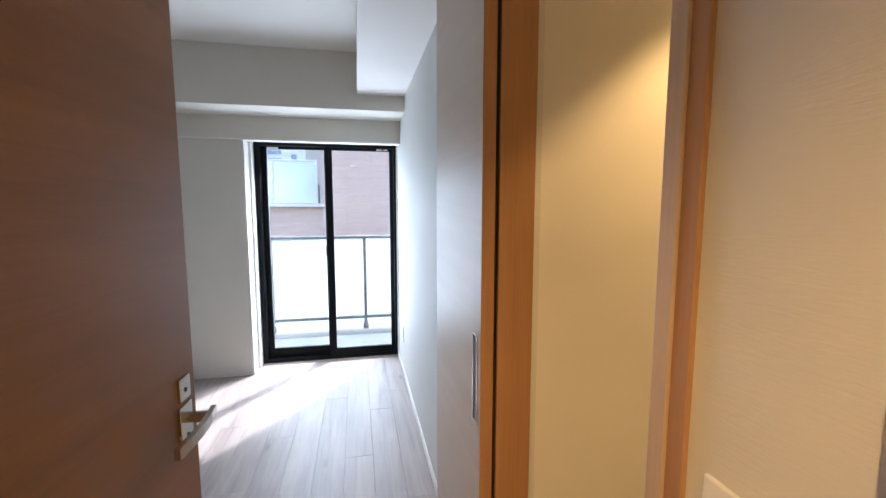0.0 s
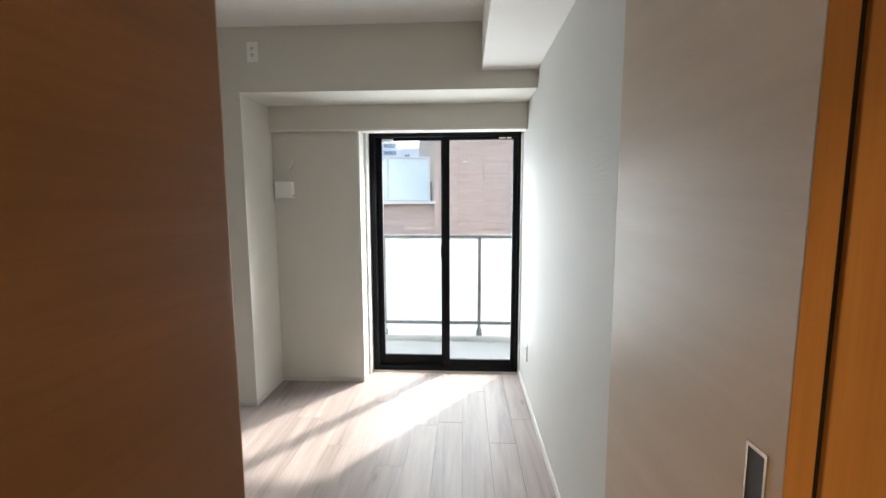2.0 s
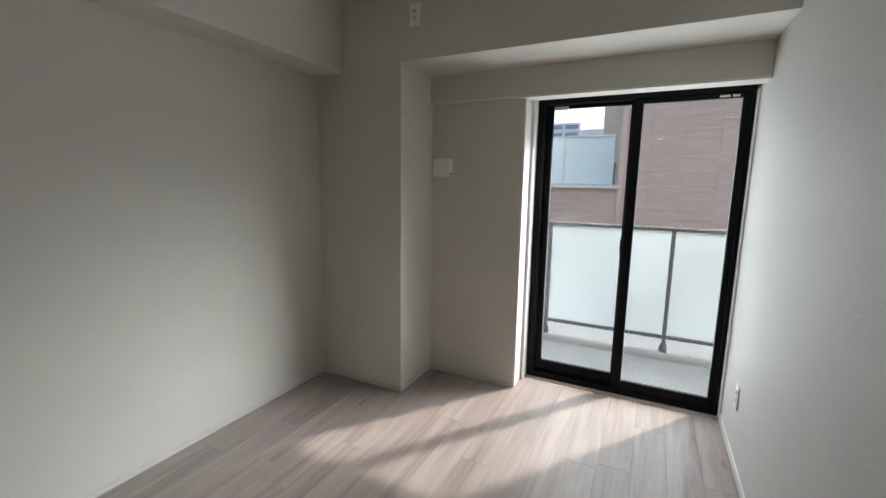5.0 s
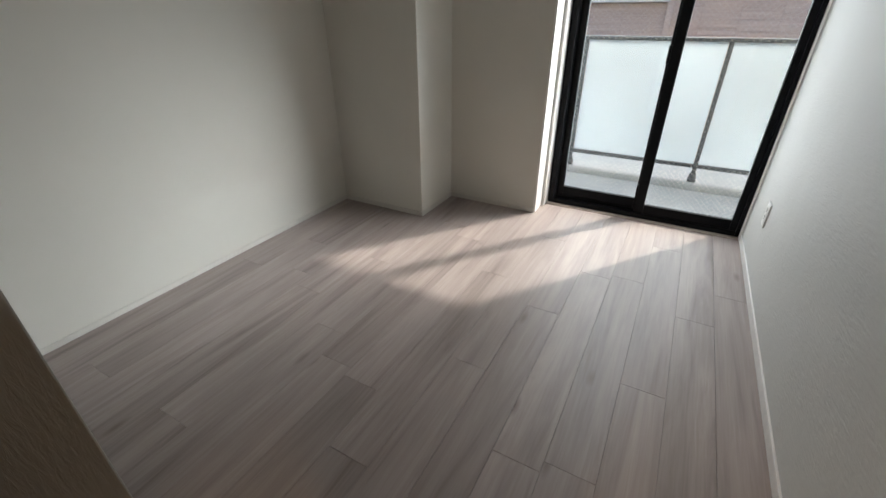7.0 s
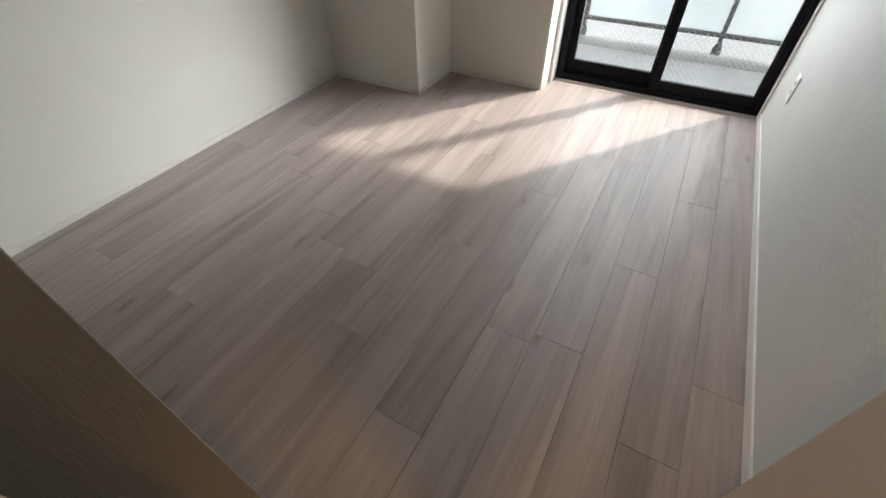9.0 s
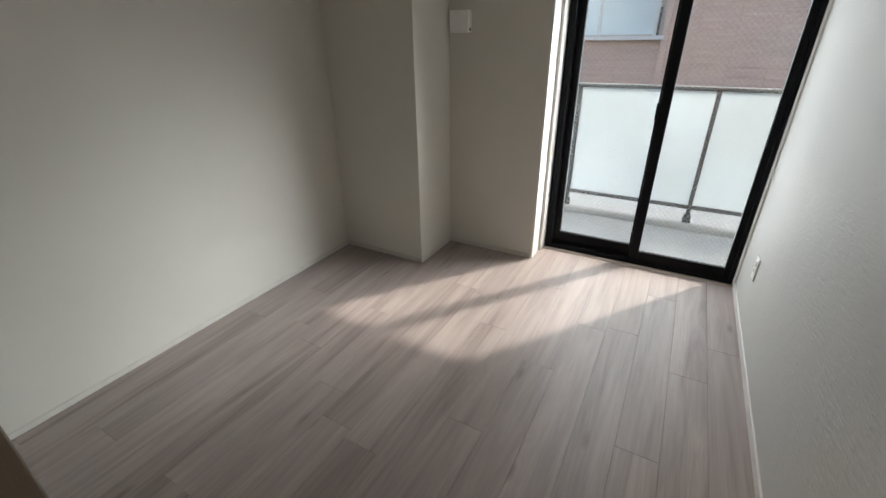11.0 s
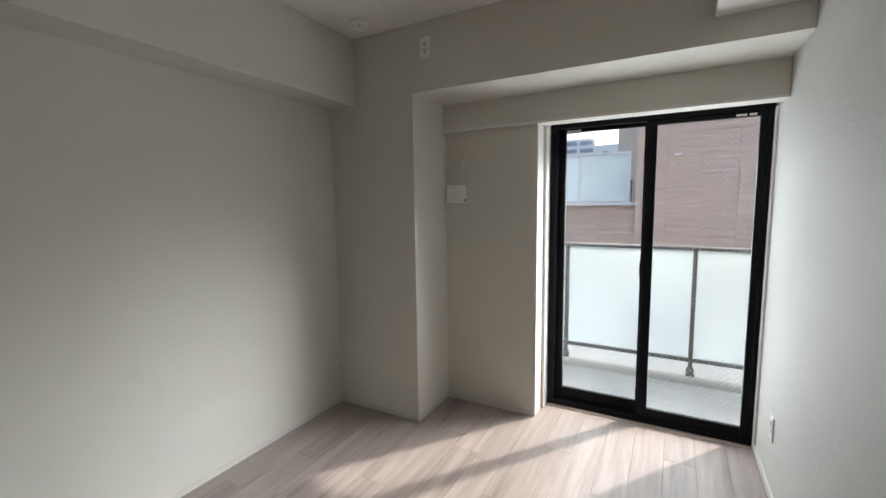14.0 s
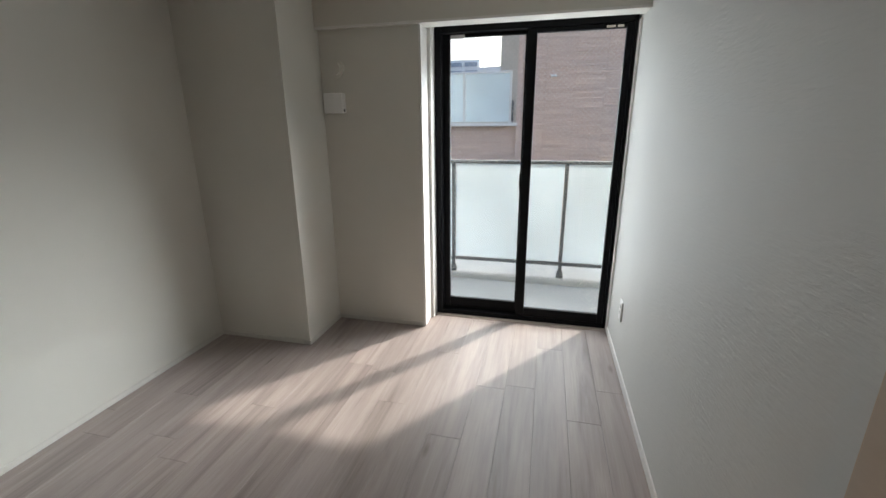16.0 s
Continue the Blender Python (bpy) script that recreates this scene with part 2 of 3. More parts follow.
def add_box(bm, x0, x1, y0, y1, z0, z1, bevel=0.0):
    made = bmesh.ops.create_cube(bm, size=1.0, matrix=Matrix.LocRotScale(
        ((x0 + x1) / 2, (y0 + y1) / 2, (z0 + z1) / 2), None, (x1 - x0, y1 - y0, z1 - z0)))
    if bevel:
        edges = {e for v in made["verts"] for e in v.link_edges}
        bmesh.ops.bevel(bm, geom=list(edges), offset=bevel, segments=2, affect="EDGES", profile=0.5)
    return bm


def box(name, x0, x1, y0, y1, z0, z1, material, parent=None, bevel=0.0, label=""):
    return part(name, add_box(bmesh.new(), x0, x1, y0, y1, z0, z1, bevel), material, parent, label)


def add_tube(bm, a, b, radius, sides=16, radius_end=None):
    a, b = Vector(a), Vector(b)
    turn = (b - a).to_track_quat("Z", "Y").to_matrix().to_4x4()
    bmesh.ops.create_cone(bm, cap_ends=True, segments=sides, radius1=radius, radius2=radius if radius_end is None else radius_end,
                          depth=(b - a).length, matrix=Matrix.Translation((a + b) / 2) @ turn)
    return bm


def tube(name, a, b, radius, material, parent=None, sides=16, radius_end=None, label=""):
    return part(name, add_tube(bmesh.new(), a, b, radius, sides, radius_end), material, parent, label)


def thing(name, label, category, group="", kind=""):
    return tagged(new(name), label, category, group, kind)


def structure(name, label, category, *args, **kw):
    return tagged(box(name, *args, **kw), label, category, "", "structure")


# ---- the large structure ----
XL, XR, TOP = -1.93, 0.62, 2.5
structure("wall_left", "off-white wallpapered long bedroom wall", "wall", XL - 0.1, XL, 1.15, 3.30, 0, TOP, M_WALL)
structure("wall_right", "pale grey brushed wallpaper wall beside the balcony window", "wall", XR, XR + 0.1, 1.11, 4.10, 0, TOP, M_ACCENT)
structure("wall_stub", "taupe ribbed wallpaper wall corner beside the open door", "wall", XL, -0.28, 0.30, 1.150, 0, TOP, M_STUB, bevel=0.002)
structure("pillar", "off-white wallpapered corner pillar", "pillar", XL - 0.1, -1.265, 3.30, 4.06, 0, 2.10, M_WALL, bevel=0.002)
structure("wall_window", "off-white wallpapered recess wall next to the window", "wall", -1.265, -0.62, 3.72, 4.06, 0, 1.922, M_WALL, bevel=0.002)
structure("beam_window", "deep off-white beam across the window end", "beam", XL - 0.1, XR, 3.30, 4.06, 2.10, TOP, M_WALL, bevel=0.002)
structure("beam_curtain", "lower off-white beam above the window", "beam", -1.265, XR, 3.68, 3.82, 1.922, 2.10, M_WALL, bevel=0.003)
structure("beam_curtain_back", "off-white beam above the recess wall", "beam", -1.265, -0.62, 3.82, 4.06, 1.922, 2.10, M_WALL)
structure("beam_curtain_box", "off-white curtain recess over the window frame", "beam", -0.62, XR, 3.82, 4.06, 1.957, 2.10, M_WALL)
structure("beam_left", "off-white boxed beam along the wall", "beam", XL, -1.712, 1.15, 3.30, 2.08, TOP, M_WALL, bevel=0.004)
structure("soffit_right", "white boxed duct soffit under the ceiling", "soffit", 0.276, XR, 0.30, 3.30, 2.21, TOP, M_CEIL, bevel=0.002)
structure("ceiling", "plain off-white papered ceiling", "ceiling", XL - 0.1, XR + 0.1, 0.28, 4.06, TOP, TOP + 0.1, M_CEIL)
structure("wall_head", "wall above the window", "wall", XL - 0.1, XR + 0.1, 4.06, 4.16, 1.96, 2.8, M_WALL)
structure("floor", "dark subfloor under the boards", "floor", XL - 0.1, 1.95, -1.6, 4.04, -0.12, -0.004, M_JOINT)

# entrance wall, hall and washroom
structure("wall_door", "hall wall beside the bedroom door", "wall", -1.3, -0.20, 0.14, 0.30, 0, 2.5, M_HALL)
structure("wall_door_head", "wall above the bedroom door", "wall", -0.20, 0.63, 0.14, 0.30, 2.12, 2.5, M_HALL)
structure("wall_hall_right", "cream wallpapered hall wall with a light switch", "wall", 0.63, 0.73, -1.6, 0.523, 0, 2.5, M_HALL)
structure("wall_hall_left", "cream wallpapered hall wall", "wall", -1.3, -1.2, -1.6, 0.14, 0, 2.5, M_HALL)
structure("wall_hall_back", "cream wallpapered hall end wall", "wall", -1.3, 0.73, -1.7, -1.6, 0, 2.5, M_HALL)
structure("ceiling_hall", "low white hall ceiling", "ceiling", -1.3, 0.63, -1.6, 0.14, 2.30, 2.4, M_CEIL)
structure("wall_washroom_end", "cream wallpapered wall lit by a warm downlight", "wall", 0.72, 1.95, 1.12, 1.22, 0, 2.5, M_HALL)
structure("wall_washroom_side", "cream wallpapered washroom wall", "wall", 1.85, 1.95, -0.6, 1.12, 0, 2.5, M_HALL)
structure("wall_washroom_back", "cream wallpapered washroom back wall", "wall", 0.73, 1.95, -0.7, -0.6, 0, 2.5, M_HALL)
structure("ceiling_washroom", "low white washroom ceiling", "ceiling", 0.73, 1.85, -0.6, 1.12, 2.30, 2.4, M_CEIL)
structure("wall_lintel", "wall above the sliding door opening", "wall", 0.62, 0.73, 0.523, 1.11, 2.16, 2.5, M_HALL)

# baseboards
for args, lab in (((XR - 0.008, XR, 1.69, 3.95, 0, 0.045), "low white baseboard"), ((XL, XL + 0.006, 1.15, 3.30, 0, 0.03), "low white baseboard"),
                  ((XL, -1.265, 3.294, 3.30, 0, 0.03), "low white baseboard"), ((-1.265, -1.259, 3.294, 3.714, 0, 0.03), "low white baseboard"),
                  ((-1.265, -0.62, 3.714, 3.72, 0, 0.03), "low white baseboard"), ((-0.28, -0.275, 0.30, 1.152, 0, 0.03), "low white baseboard"),
                  ((XL, -0.275, 1.147, 1.152, 0, 0.03), "low white baseboard"), ((0.622, 0.63, -1.6, 0.523, 0, 0.05), "low white baseboard")):
    structure("baseboard", lab, "baseboard", *args, M_TRIM if args[0] > 0.5 else M_BASE, bevel=0.002)

# window reveal in two steps, and the white strip beside the frame
structure("trim_reveal", "white window reveal", "trim", -0.62, -0.607, 3.72, 3.86, 0, 1.921, M_TRIM, bevel=0.002)
structure("trim_reveal", "white window reveal", "trim", -0.62, -0.588, 3.866, 4.06, 0, 1.955, M_TRIM, bevel=0.002)
structure("trim_strip", "white strip between window frame and wall", "trim", 0.610, 0.62, 3.90, 3.97, 0, 1.922, M_TRIM, bevel=0.002)
structure("trim_beam", "thin white edge strip under the curtain beam", "trim", -1.265, 0.62, 3.676, 3.68, 1.918, 1.932, M_TRIM, bevel=0.001)
structure("trim_sill", "pale wood strip at the window threshold", "trim", -0.62, 0.62, 3.915, 3.955, -0.004, 0.004, M_SILL, bevel=0.001)

# ---- balcony window: two sliding sashes with wired glass ----
window = tagged(new("window_1"), "black aluminium sliding balcony window with wired glass", "window", "", "structure")
for n, a in (("frame_jamb", (-0.586, -0.545, 3.955, 4.06, 0, 1.955)), ("frame_jamb", (0.590, 0.612, 3.955, 4.06, 0, 1.955)),
             ("frame_head", (-0.545, 0.590, 3.955, 4.06, 1.915, 1.955)), ("frame_sill", (-0.545, 0.590, 3.955, 4.06, -0.01, 0.035))):
    box(n, *a, M_BLACK, window, 0.003)
box("frame_track", -0.545, 0.590, 3.999, 4.003, 0.035, 0.05, M_BLACK, window)


def sash(x0, x1, gx0, gx1, gz0, gz1, y, label):
    s = box("sash", x0, gx0, y, y + 0.03, 0.036, 1.914, M_BLACK, window, 0.003, label)
    box("stile", gx1, x1, y, y + 0.03, 0.036, 1.914, M_BLACK, s, 0.003)
    box("bottom_rail", gx0, gx1, y, y + 0.03, 0.036, gz0, M_BLACK, s, 0.003)
    box("top_rail", gx0, gx1, y, y + 0.03, gz1, 1.914, M_BLACK, s, 0.003)
    pane = box("pane", gx0 - 0.004, gx1 + 0.004, y + 0.012, y + 0.018, gz0 - 0.004, gz1 + 0.004, M_GLASS, s)
    pane.visible_shadow = False
    # diagonal wires inside the pane
    bm = bmesh.new()
    w, h, step, half = gx1 - gx0, gz1 - gz0, 0.032, 0.0005
    for sign in (1, -1):
        k = -h
        while k < w:
            a0, a1 = max(0.0, -k / 1.0), min(h, (w - k) / 1.0)
            if a1 > a0:
                pts = []
                for v in (a0, a1):
                    u = k + v
                    pts.append((gx0 + u if sign > 0 else gx1 - u, gz0 + v))
                (xa, za), (xb, zb) = pts
                f = [bm.verts.new((xa, y + 0.0105, za - half)), bm.verts.new((xb, y + 0.0105, zb - half)),
                     bm.verts.new((xb, y + 0.0105, zb + half)), bm.verts.new((xa, y + 0.0105, za + half))]
                bm.faces.new(f)
            k += step
    wires = tagged(part("wire_mesh", bm, M_WIRE, s), "", "", "", "stuff")
    return s


left_sash = sash(-0.543, 0.035, -0.497, -0.018, 0.118, 1.893, 4.006, "outer sliding sash")
right_sash = sash(-0.005, 0.588, 0.052, 0.552, 0.098, 1.888, 3.964, "inner sliding sash")
lock = box("crescent_lock", -0.022, -0.006, 3.985, 4.004, 0.95, 1.05, M_BLACK, right_sash, 0.004)
box("sash_stop", -0.018, -0.006, 3.985, 4.004, 0.16, 0.22, M_BLACK, right_sash, 0.003)
box("finger_pull", 0.556, 0.566, 3.958, 3.964, 0.85, 1.05, M_BLACK, right_sash, 0.002)
box("sticker", -0.492, -0.400, 4.0035, 4.0058, 1.885, 1.908, M_PLASTIC, window, label="small white maker's sticker")
box("sticker", 0.440, 0.490, 3.9615, 3.9638, 1.892, 1.905, M_CHROME, window, label="small grey maker's sticker")
box("sticker", 0.500, 0.535, 3.9615, 3.9638, 1.892, 1.905, M_CHROME, window, label="small grey maker's sticker")

# ---- bedroom door, open against the stub wall ----
DOOR_W, DOOR_H, DOOR_T = 0.735, 2.06, 0.038
door = thing("door_1", "oak veneer hinged door standing open into the bedroom", "door", kind="structure")
leaf = box("door_leaf", 0, DOOR_T, 0, DOOR_W - 0.001, 0.008, DOOR_H, M_DOOR, door, 0.0015)
box("edge_band", 0.0008, DOOR_T - 0.0008, DOOR_W - 0.001, DOOR_W + 0.0006, 0.009, DOOR_H - 0.001, M_EDGE, door, label="pale edge band")
for side in (1, -1):
    x = DOOR_T if side > 0 else 0.0
    lo, hi = sorted((x, x + side * 0.006))
    key = box("lock_plate", lo, hi, DOOR_W - 0.072, DOOR_W - 0.030, 1.030, 1.076, M_CHROME, door, 0.0012, "square nickel lock plate")
    tube("keyhole", (x + side * 0.005, DOOR_W - 0.051, 1.050), (x + side * 0.0072, DOOR_W - 0.051, 1.050), 0.0045, M_SLOT, key)
    rose = box("handle_plate", lo, hi, DOOR_W - 0.076, DOOR_W - 0.028, 0.945, 1.020, M_CHROME, door, 0.0012, "nickel handle plate")
    tube("screw", (x + side * 0.005, DOOR_W - 0.051, 0.956), (x + side * 0.0072, DOOR_W - 0.051, 0.956), 0.004, M_SLOT, rose)
    bm = bmesh.new()
    add_tube(bm, (x + side * 0.005, DOOR_W - 0.052, 0.992), (x + side * 0.045, DOOR_W - 0.052, 0.992), 0.011, 20)
    # a flat lever that bows away from the leaf
    prof = [(-0.030, 0.046, 0.990), (0.01, 0.053, 0.992), (0.05, 0.055, 0.991), (0.09, 0.052, 0.988), (0.125, 0.046, 0.985)]
    rings = []
    for back, out, z in prof:
        rings.append([bm.verts.new((x + side * (out + dx), DOOR_W - 0.052 - back, z + dz)) for dx, dz in ((-0.006, -0.010), (0.005, -0.010), (0.005, 0.011), (-0.006, 0.011))])
    for r0, r1 in zip(rings, rings[1:]):
        for i in range(4):
            bm.faces.new((r0[i], r0[(i + 1) % 4], r1[(i + 1) % 4], r1[i]))
    bm.faces.new(rings[0])
    bm.faces.new(list(reversed(rings[-1])))
    bmesh.ops.recalc_face_normals(bm, faces=bm.faces)
    part("lever", bm, M_CHROME, door, "bowed nickel lever")
for z in (0.25, 1.75):
    tube("hinge", (0.0, -0.004, z), (0.0, -0.004, z + 0.09), 0.006, M_CHROME, door)
door.matrix_world = pose(-0.180, 0.321, 0, 0, 0, -4.4)

frame_1 = thing("door_frame", "oak bedroom door frame", "door frame", kind="structure")
box("jamb", -0.225, -0.198, 0.13, 0.30, 0, 2.12, M_JAMB, frame_1, 0.002)
box("jamb", 0.613, 0.629, 0.13, 0.31, 0, 2.12, M_JAMB, frame_1, 0.002)
box("head", -0.198, 0.613, 0.13, 0.31, 2.085, 2.12, M_JAMB, frame_1, 0.002)

# ---- sliding door and its opening ----
slide = thing("sliding_door", "pale oak veneer sliding door pushed open along the wall", "sliding door", kind="structure")
box("door_panel", 0.560, 0.594, 1.095, 1.690, 0.008, 2.195, M_PANEL, slide, 0.0012)
box("edge_band", 0.5605, 0.5935, 1.0935, 1.095, 0.009, 2.194, M_JAMB, slide, label="oak edge band")
box("edge_band", 0.5605, 0.5935, 1.690, 1.6912, 0.009, 2.194, M_EDGE, slide, label="oak edge band")
pull = box("pull_frame", 0.5575, 0.5605, 1.120, 1.124, 0.838, 1.082, M_CHROME, slide, label="nickel recessed pull")
box("pull_side", 0.5575, 0.5605, 1.155, 1.159, 0.838, 1.082, M_CHROME, pull)
box("pull_end", 0.5575, 0.5605, 1.124, 1.155, 1.076, 1.082, M_CHROME, pull)
box("pull_end", 0.5575, 0.5605, 1.124, 1.155, 0.838, 0.844, M_CHROME, pull)
box("pull_cup", 0.5590, 0.5605, 1.124, 1.155, 0.844, 1.076, M_DARK, pull)
box("top_track", 0.5600, 0.600, 0.52, 1.72, 2.197, 2.209, M_TRIM, slide)
frame_2 = thing("sliding_door_frame", "oak frame round the sliding door opening", "door frame", kind="structure")
box("jamb", 0.6035, 0.697, 1.092, 1.112, 0, 2.16, M_JAMB, frame_2, 0.0015)
# black strip: the shade in the gap beside the panel, put in as colour
box("gap_shade", 0.5965, 0.6030, 1.098, 1.108, 0, 2.16, M_GAP, frame_2, label="black strip for the shaded gap")
box("jamb", 0.618, 0.735, 0.523, 0.550, 0, 2.16, M_EDGE, frame_2, 0.0015, "pale oak jamb")
box("casing", 0.622, 0.630, 0.496, 0.523, 0, 2.16, M_JAMB, frame_2, 0.002)
box("head", 0.620, 0.735, 0.550, 1.092, 2.14, 2.16, M_JAMB, frame_2, 0.0015)

# ---- wall fittings ----
switch = thing("light_switch", "white plastic light switch plate on the hall wall", "light switch")
box("plate", 0.623, 0.630, 0.392, 0.468, 1.005, 1.130, M_PLASTIC, switch, 0.002)
box("rocker", 0.6205, 0.624, 0.409, 0.451, 1.025, 1.110, M_PLASTIC, switch, 0.001)


def socket_plate(at, label, slots):
    """A plate in the local xz plane, facing -y."""
    ob = thing("wall_socket", label, "socket")
    box("plate", -0.035, 0.035, -0.007, 0, -0.06, 0.06, M_PLASTIC, ob, 0.002)
    inner = box("insert", -0.021, 0.021, -0.0085, -0.0065, -0.048, 0.048, M_PLASTIC, ob, 0.0008)
    for z in slots:
        for dx in (-0.0065, 0.0065):
            box("slot", dx - 0.0022, dx + 0.0022, -0.0092, -0.0084, z - 0.007, z + 0.007, M_SLOT, inner)
        tube("earth_hole", (0, -0.0084, z - 0.013), (0, -0.0093, z - 0.014), 0.0040, M_SLOT, inner, 10)
    ob.matrix_world = at
    return ob


socket_plate(pose(-1.167, 3.30, 2.348), "white socket high on the beam for an air conditioner", (0.022, -0.016))
socket_plate(pose(XR, 3.53, 0.33, 0, 0, -90), "white double socket low on the wall by the window", (0.026, -0.012))

vent = thing("air_vent", "square white fresh-air vent cover on the recess wall", "vent")
box("base", -1.238, -1.108, 3.708, 3.72, 1.438, 1.556, M_PLASTIC, vent, 0.003)
box("cover", -1.242, -1.112, 3.680, 3.704, 1.436, 1.558, M_PLASTIC, vent, 0.006)
box("latch", -1.1115, -1.1075, 3.690, 3.706, 1.445, 1.462, M_SLOT, vent, 0.001)

cap = thing("sleeve_cap", "round white cap of an air conditioner sleeve", "wall cap")
tube("flange", (-1.156, 3.72, 1.70), (-1.156, 3.708, 1.70), 0.052, M_WALL, cap, 40)
tube("lid", (-1.156, 3.708, 1.70), (-1.156, 3.692, 1.70), 0.036, M_WALL, cap, 40, 0.036)

alarm = thing("smoke_alarm", "small round white smoke alarm on the ceiling", "smoke alarm")
tube("base", (-1.50, 3.11, 2.5), (-1.50, 3.11, 2.484), 0.034, M_PLASTIC, alarm, 40)
tube("body", (-1.50, 3.11, 2.484), (-1.50, 3.11, 2.460), 0.054, M_PLASTIC, alarm, 40, 0.050)
tube("sensor", (-1.50, 3.11, 2.460), (-1.50, 3.11, 2.455), 0.020, M_PLASTIC, alarm, 20)
tube("test_button", (-1.478, 3.075, 2.4605), (-1.478, 3.075, 2.4585), 0.006, M_SLOT, alarm, 12)
tube("indicator", (-1.515, 3.072, 2.4605), (-1.515, 3.072, 2.4585), 0.004, M_SLOT, alarm, 12)
box("bracket", -1.560, -1.535, 3.095, 3.125, 2.482, 2.5, M_PLASTIC, alarm, 0.003)

for x, y in ((-0.30, -0.55), (1.35, 0.78)):
    d = thing("downlight", "round recessed warm ceiling downlight", "downlight", "hall downlights")
    bm = bmesh.new()
    for k in range(32):
        a0, a1 = math.tau * k / 32, math.tau * (k + 1) / 32
        ring = []
        for a in (a0, a1):
            ring.append([bm.verts.new((x + r * math.cos(a), y + r * math.sin(a), z)) for r, z in ((0.062, 2.2995), (0.060, 2.294), (0.048, 2.2965))])
        for i in range(2):
            bm.faces.new((ring[0][i], ring[1][i], ring[1][i + 1], ring[0][i + 1]))
    bmesh.ops.remove_doubles(bm, verts=bm.verts, dist=1e-5)
    part("trim_ring", bm, M_PLASTIC, d)
    tube("lens", (x, y, 2.2995), (x, y, 2.297), 0.047, M_LAMP, d, 32)

# ---- balcony ----
structure("balcony_floor", "pale grey coated balcony floor", "balcony", -4.0, 4.0, 4.06, 5.14, -0.35, -0.15, M_SCREED)
bm = bmesh.new()
outline = [(5.14, -0.15), (5.141, -0.12), (5.146, -0.10), (5.156, -0.088), (5.172, -0.081), (5.20, -0.08), (5.75, -0.07), (5.75, -0.6), (5.14, -0.6)]
ends = [[bm.verts.new((x, y, z)) for y, z in outline] for x in (-4.0, 4.0)]
for i in range(len(outline)):
    j = (i + 1) % len(outline)
    bm.faces.new((ends[0][i], ends[0][j], ends[1][j], ends[1][i]))
bm.faces.new(ends[0])
bm.faces.new(list(reversed(ends[1])))
bmesh.ops.recalc_face_normals(bm, faces=bm.faces)
tagged(part("balcony_kerb", bm, M_KERB), "rounded light grey balcony kerb", "kerb", "", "structure")
structure("wall_outside", "outer wall of the flat beside the window", "wall", XR + 0.1, 4.0, 4.06, 4.16, -0.35, 2.8, M_BEIGE)
structure("wall_outside", "outer wall of the flat beside the window", "wall", -4.0, XL - 0.1, 4.06, 4.16, -0.35, 2.8, M_BEIGE)

railing = thing("balcony_railing", "grey metal balcony railing with frosted glass panels", "railing", kind="structure")
for name, z0, z1 in (("top_rail", 1.012, 1.040), ("bottom_rail", 0.034, 0.064)):
    box(name, -4.0, 4.0, 5.185, 5.225, z0, z1, M_RAIL, railing, 0.006)
box("rail_cap", -4.0, 4.0, 5.230, 5.250, 1.022, 1.042, M_KERB, railing, 0.004, "pale outer cap")
for k in range(-3, 4):
    x = 0.336 + 1.065 * k
    p = box("post", x - 0.016, x + 0.016, 5.175, 5.205, -0.06, 1.012, M_RAIL, railing, 0.003)
    bm = bmesh.new()
    add_box(bm, x - 0.032, x + 0.032, 5.158, 5.222, -0.082, -0.058)
    add_tube(bm, (x, 5.19, -0.058), (x, 5.19, -0.01), 0.034, 4, 0.024)
    part("post_base", bm, M_RAIL, p)
    box("panel", x + 0.018, x + 1.047, 5.214, 5.222, 0.064, 1.012, M_FROST, railing, label="frosted glass panel")

# ---- the opposite building ----
block = thing("apartment_building", "brown tiled apartment building with a frosted glass balcony", "building")
box("wall", -0.40, 6.0, 10.02, 16.0, -9.0, 6.5, M_BROWN_FLAT, block)
box("side_wall", -0.50, -0.40, 9.96, 16.0, -9.0, 6.5, M_BROWN, block, label="smooth brown corner pier")
box("lower_wall", -6.0, -0.50, 10.06, 16.0, -9.0, 1.36, M_BROWN_FLAT, block)
box("recessed_wall", -1.02, -0.50, 11.6, 15.0, 1.36, 4.0, M_BEIGE, block, label="beige wall behind the balcony")
box("roof", -0.55, 6.05, 9.92, 16.0, 6.5, 6.65, M_BEIGE, block)


def ribs(name, x0, x1, z0, z1, y, column, height, lead=0.0):
    """Rough courses of ribbed tile between vertical joints."""
    bm = bmesh.new()
    x = x0 - lead
    while x < x1 - 0.01:
        z = z0
        while z < z1 - 0.01:
            d0, d1 = random.uniform(0.0, 0.008), random.uniform(0.008, 0.018)
            step = height * random.uniform(0.6, 1.25)
            xa, xb, za, zb = max(x, x0) + 0.004, min(x + column, x1) - 0.004, z + 0.001, min(z + step, z1) - 0.001
            near = [bm.verts.new(c) for c in ((xa, y - d1, za), (xb, y - d1, za), (xb, y - d0, zb), (xa, y - d0, zb))]
            far = [bm.verts.new(c) for c in ((xa, y + 0.01, za), (xb, y + 0.01, za), (xb, y + 0.01, zb), (xa, y + 0.01, zb))]
            bm.faces.new(near)
            for i in range(4):
                j = (i + 1) % 4
                bm.faces.new((near[j], near[i], far[i], far[j]))
            z += step
        x += column
    return tagged(part(name, bm, M_BROWN, block), "", "", "", "stuff")


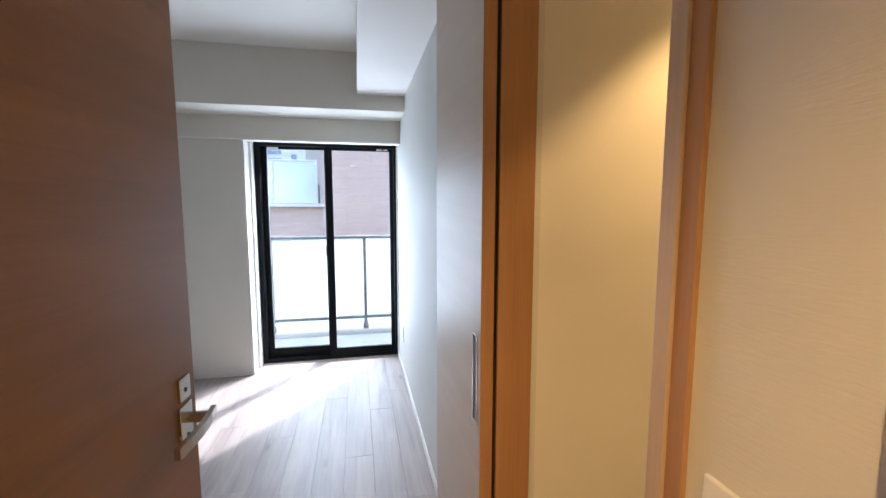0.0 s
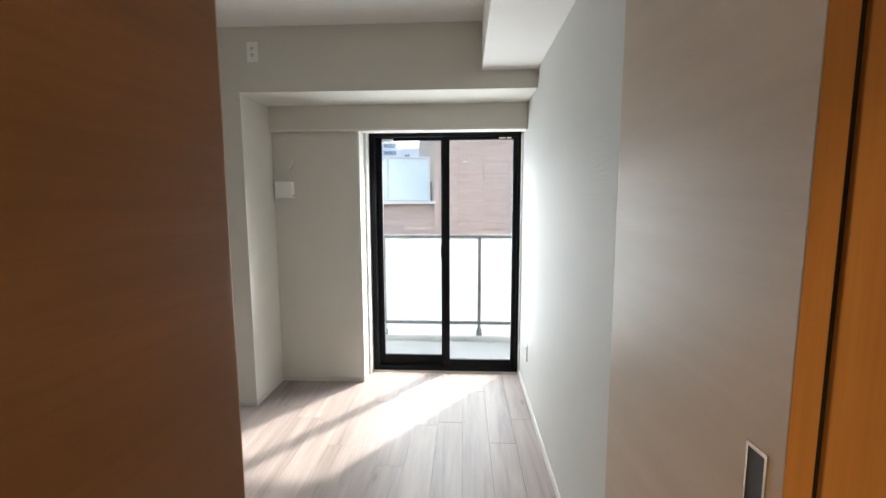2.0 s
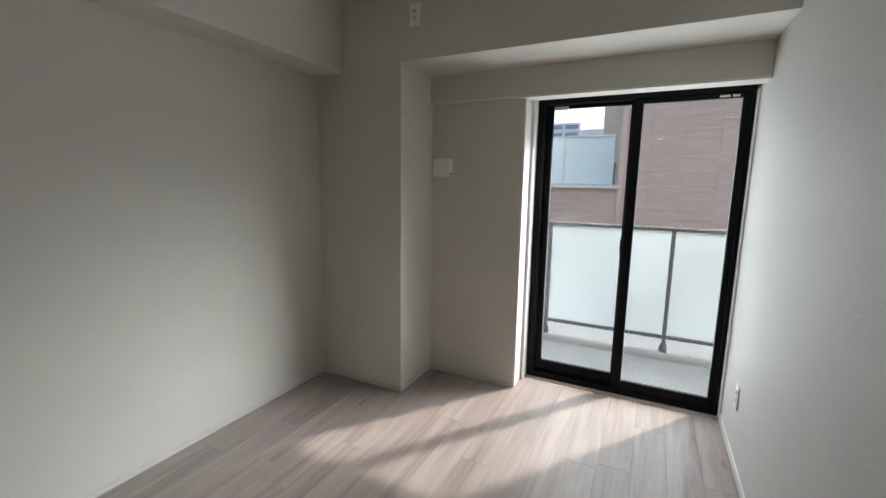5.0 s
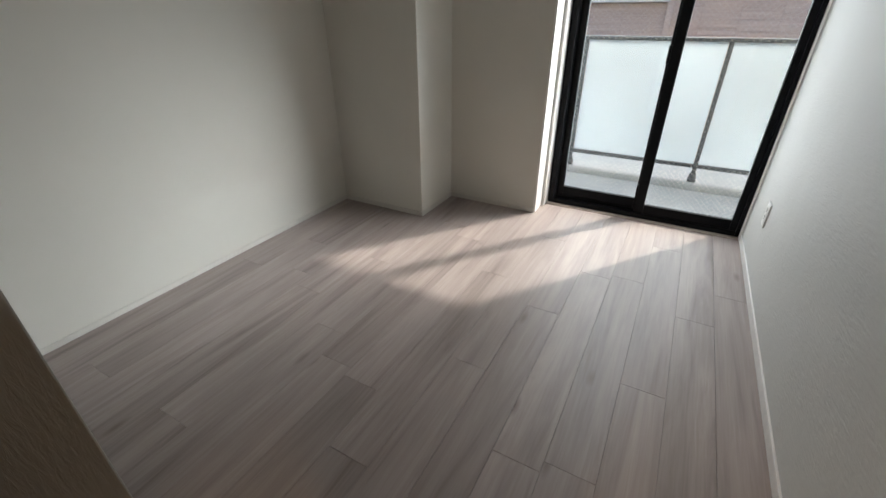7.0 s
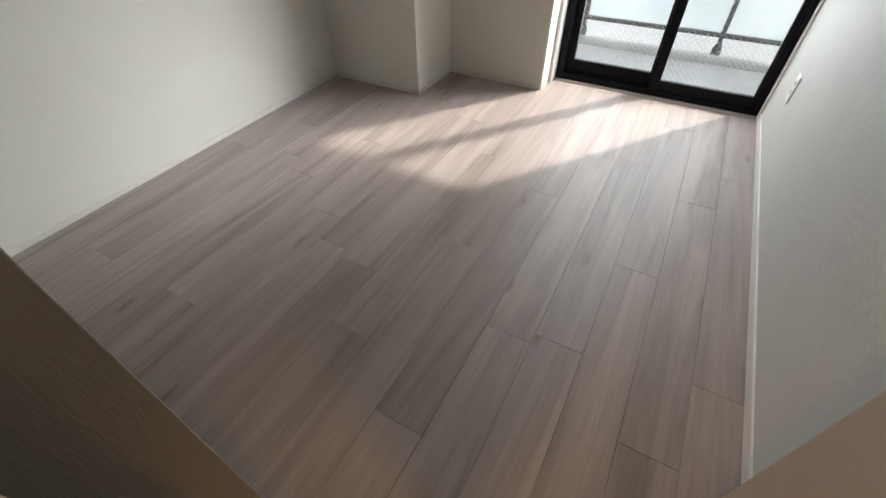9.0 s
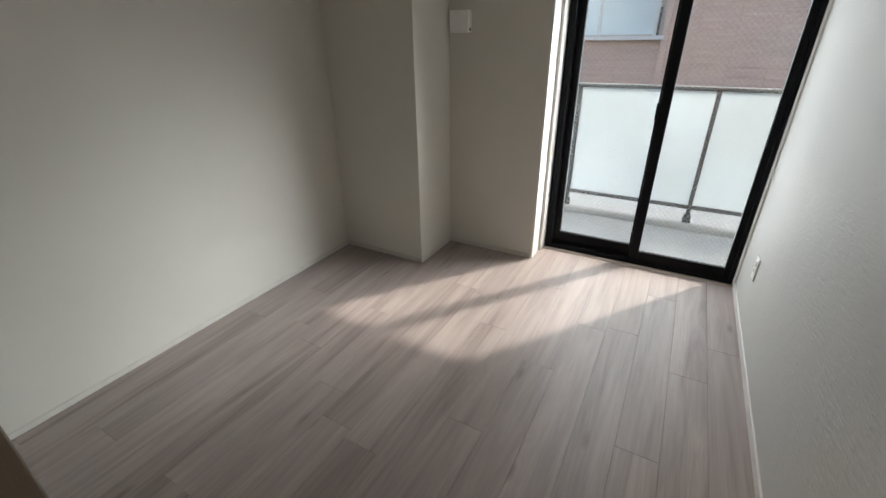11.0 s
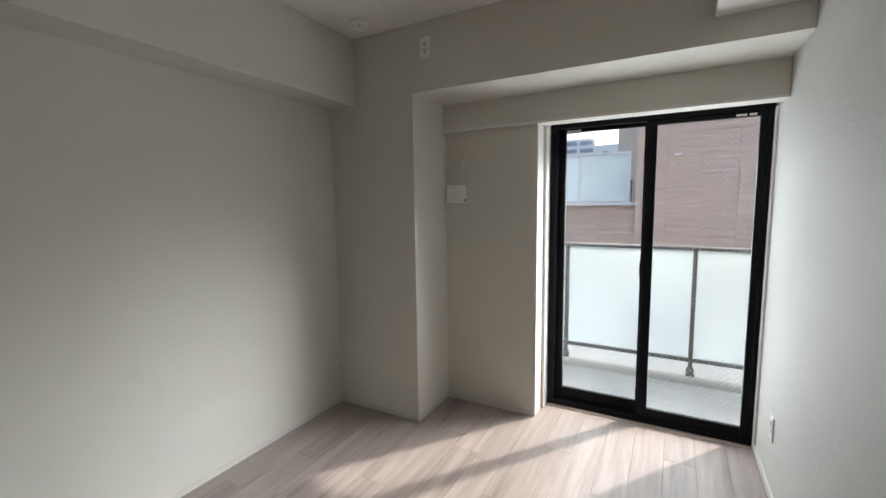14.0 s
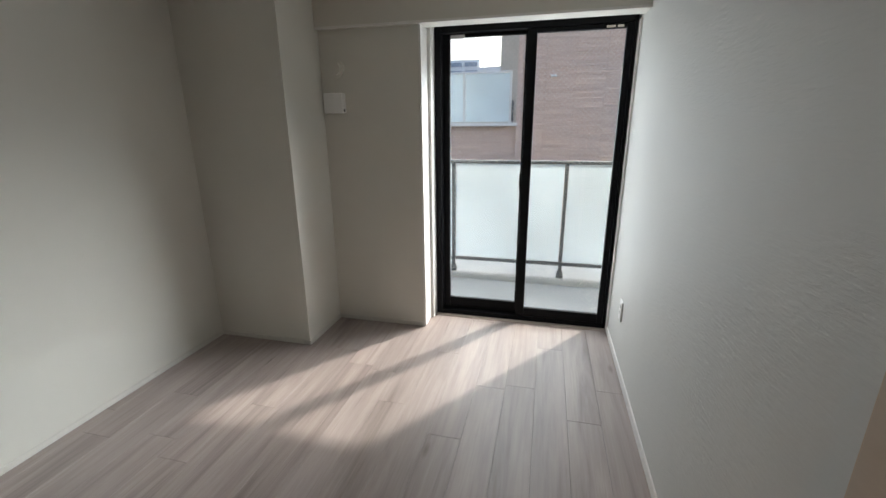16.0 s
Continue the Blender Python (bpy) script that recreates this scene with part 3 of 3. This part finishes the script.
ribs("tile_courses", -0.40, 3.4, -1.2, 6.5, 10.015, 0.55, 0.048, 0.12)
ribs("tile_courses", -4.0, -0.50, -1.2, 1.36, 10.055, 0.70, 0.048)
box("ledge", -6.0, -0.47, 9.93, 10.30, 1.36, 1.425, M_TRIM, block, 0.005, "white balcony ledge")
far_rail = box("balcony_rail", -6.0, -0.61, 9.99, 10.03, 2.365, 2.40, M_TRIM, block, 0.004)
for x in (-0.63, -1.56, -2.5, -3.44, -4.38):
    box("balcony_post", x - 0.022, x + 0.022, 9.98, 10.02, 1.425, 2.365, M_TRIM, block, 0.003)
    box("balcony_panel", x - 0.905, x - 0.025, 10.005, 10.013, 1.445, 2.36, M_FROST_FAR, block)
box("balcony_back", -6.0, -1.02, 11.6, 11.7, 1.36, 2.15, M_BEIGE, block)
# a pale rounded block for the small white oval on the facade
pale_block = box("pale_block", 0.12, 0.235, 9.94, 9.995, 2.255, 2.295, M_PLASTIC, block, 0.012, "small pale rounded block")
tube("drain_pipe", (-0.575, 9.95, 1.43), (-0.575, 9.95, 1.85), 0.018, M_RAIL, block)

# ---- far towers and ground ----
tower = thing("tower_block", "distant pale tower block with rows of windows", "building")
box("wall", -16.0, -9.2, 60.0, 70.0, -9.0, 9.8, M_TOWER, tower)
for r in range(9):
    for c in range(3):
        x, z = -15.4 + c * 2.1, 1.0 + r * 1.0
        box("window", x, x + 1.7, 59.9, 60.05, z, z + 0.5, M_PANE, tower)
tower_2 = thing("tower_block", "distant white tower block with few windows", "building")
box("wall", -9.0, -4.0, 58.0, 66.0, -9.0, 8.6, M_TOWER, tower_2)
for r in range(3):
    box("window", -8.0, -7.3, 57.9, 58.05, 1.9 + r * 2.4, 3.0 + r * 2.4, M_PANE, tower_2)
structure("ground", "street level asphalt far below", "ground", -400, 400, 5.8, 900, -9.3, -9.0, M_GROUND)

# ---- floor boards ----
boards = tagged(new("floor_boards"), "greyish oak-look floor boards laid towards the window", "floor", "", "structure")
WIDTH, LENGTH, X0 = 0.156, 1.2, 0.163
KNOWN = {0: 2.385, -1: 1.940, -3: 2.680, -4: 2.203, -5: 2.86, 1: 2.92, -2: 3.1}
rng = random.Random(4)
for k in range(-14, 4):
    xa, xb = X0 + k * WIDTH, X0 + (k + 1) * WIDTH
    xa, xb = max(xa, XL), min(xb, XR)
    if xb - xa < 0.01:
        continue
    y = KNOWN.get(k, 2.2 + rng.uniform(0, LENGTH))
    cuts = [y + LENGTH * i for i in range(-6, 4)]
    start = -1.6 if xa > -1.2 else 0.5
    cuts = [start] + [c for c in cuts if start + 0.03 < c < 3.90] + [3.95]
    for ya, yb in zip(cuts, cuts[1:]):
        bm = bmesh.new()
        e = 0.0003
        bot = [bm.verts.new((x, yy, -0.004)) for x, yy in ((xa + e, ya + e), (xb - e, ya + e), (xb - e, yb - e), (xa + e, yb - e))]
        mid = [bm.verts.new((v.co.x, v.co.y, -0.0012)) for v in bot]
        g = 0.0006
        top = [bm.verts.new((x, yy, 0.0)) for x, yy in ((xa + e + g, ya + e + g), (xb - e - g, ya + e + g), (xb - e - g, yb - e - g), (xa + e + g, yb - e - g))]
        bm.faces.new(top)
        for lo, hi in ((bot, mid), (mid, top)):
            for i in range(4):
                j = (i + 1) % 4
                bm.faces.new((lo[i], lo[j], hi[j], hi[i]))
        part("plank", bm, M_FLOOR, boards)
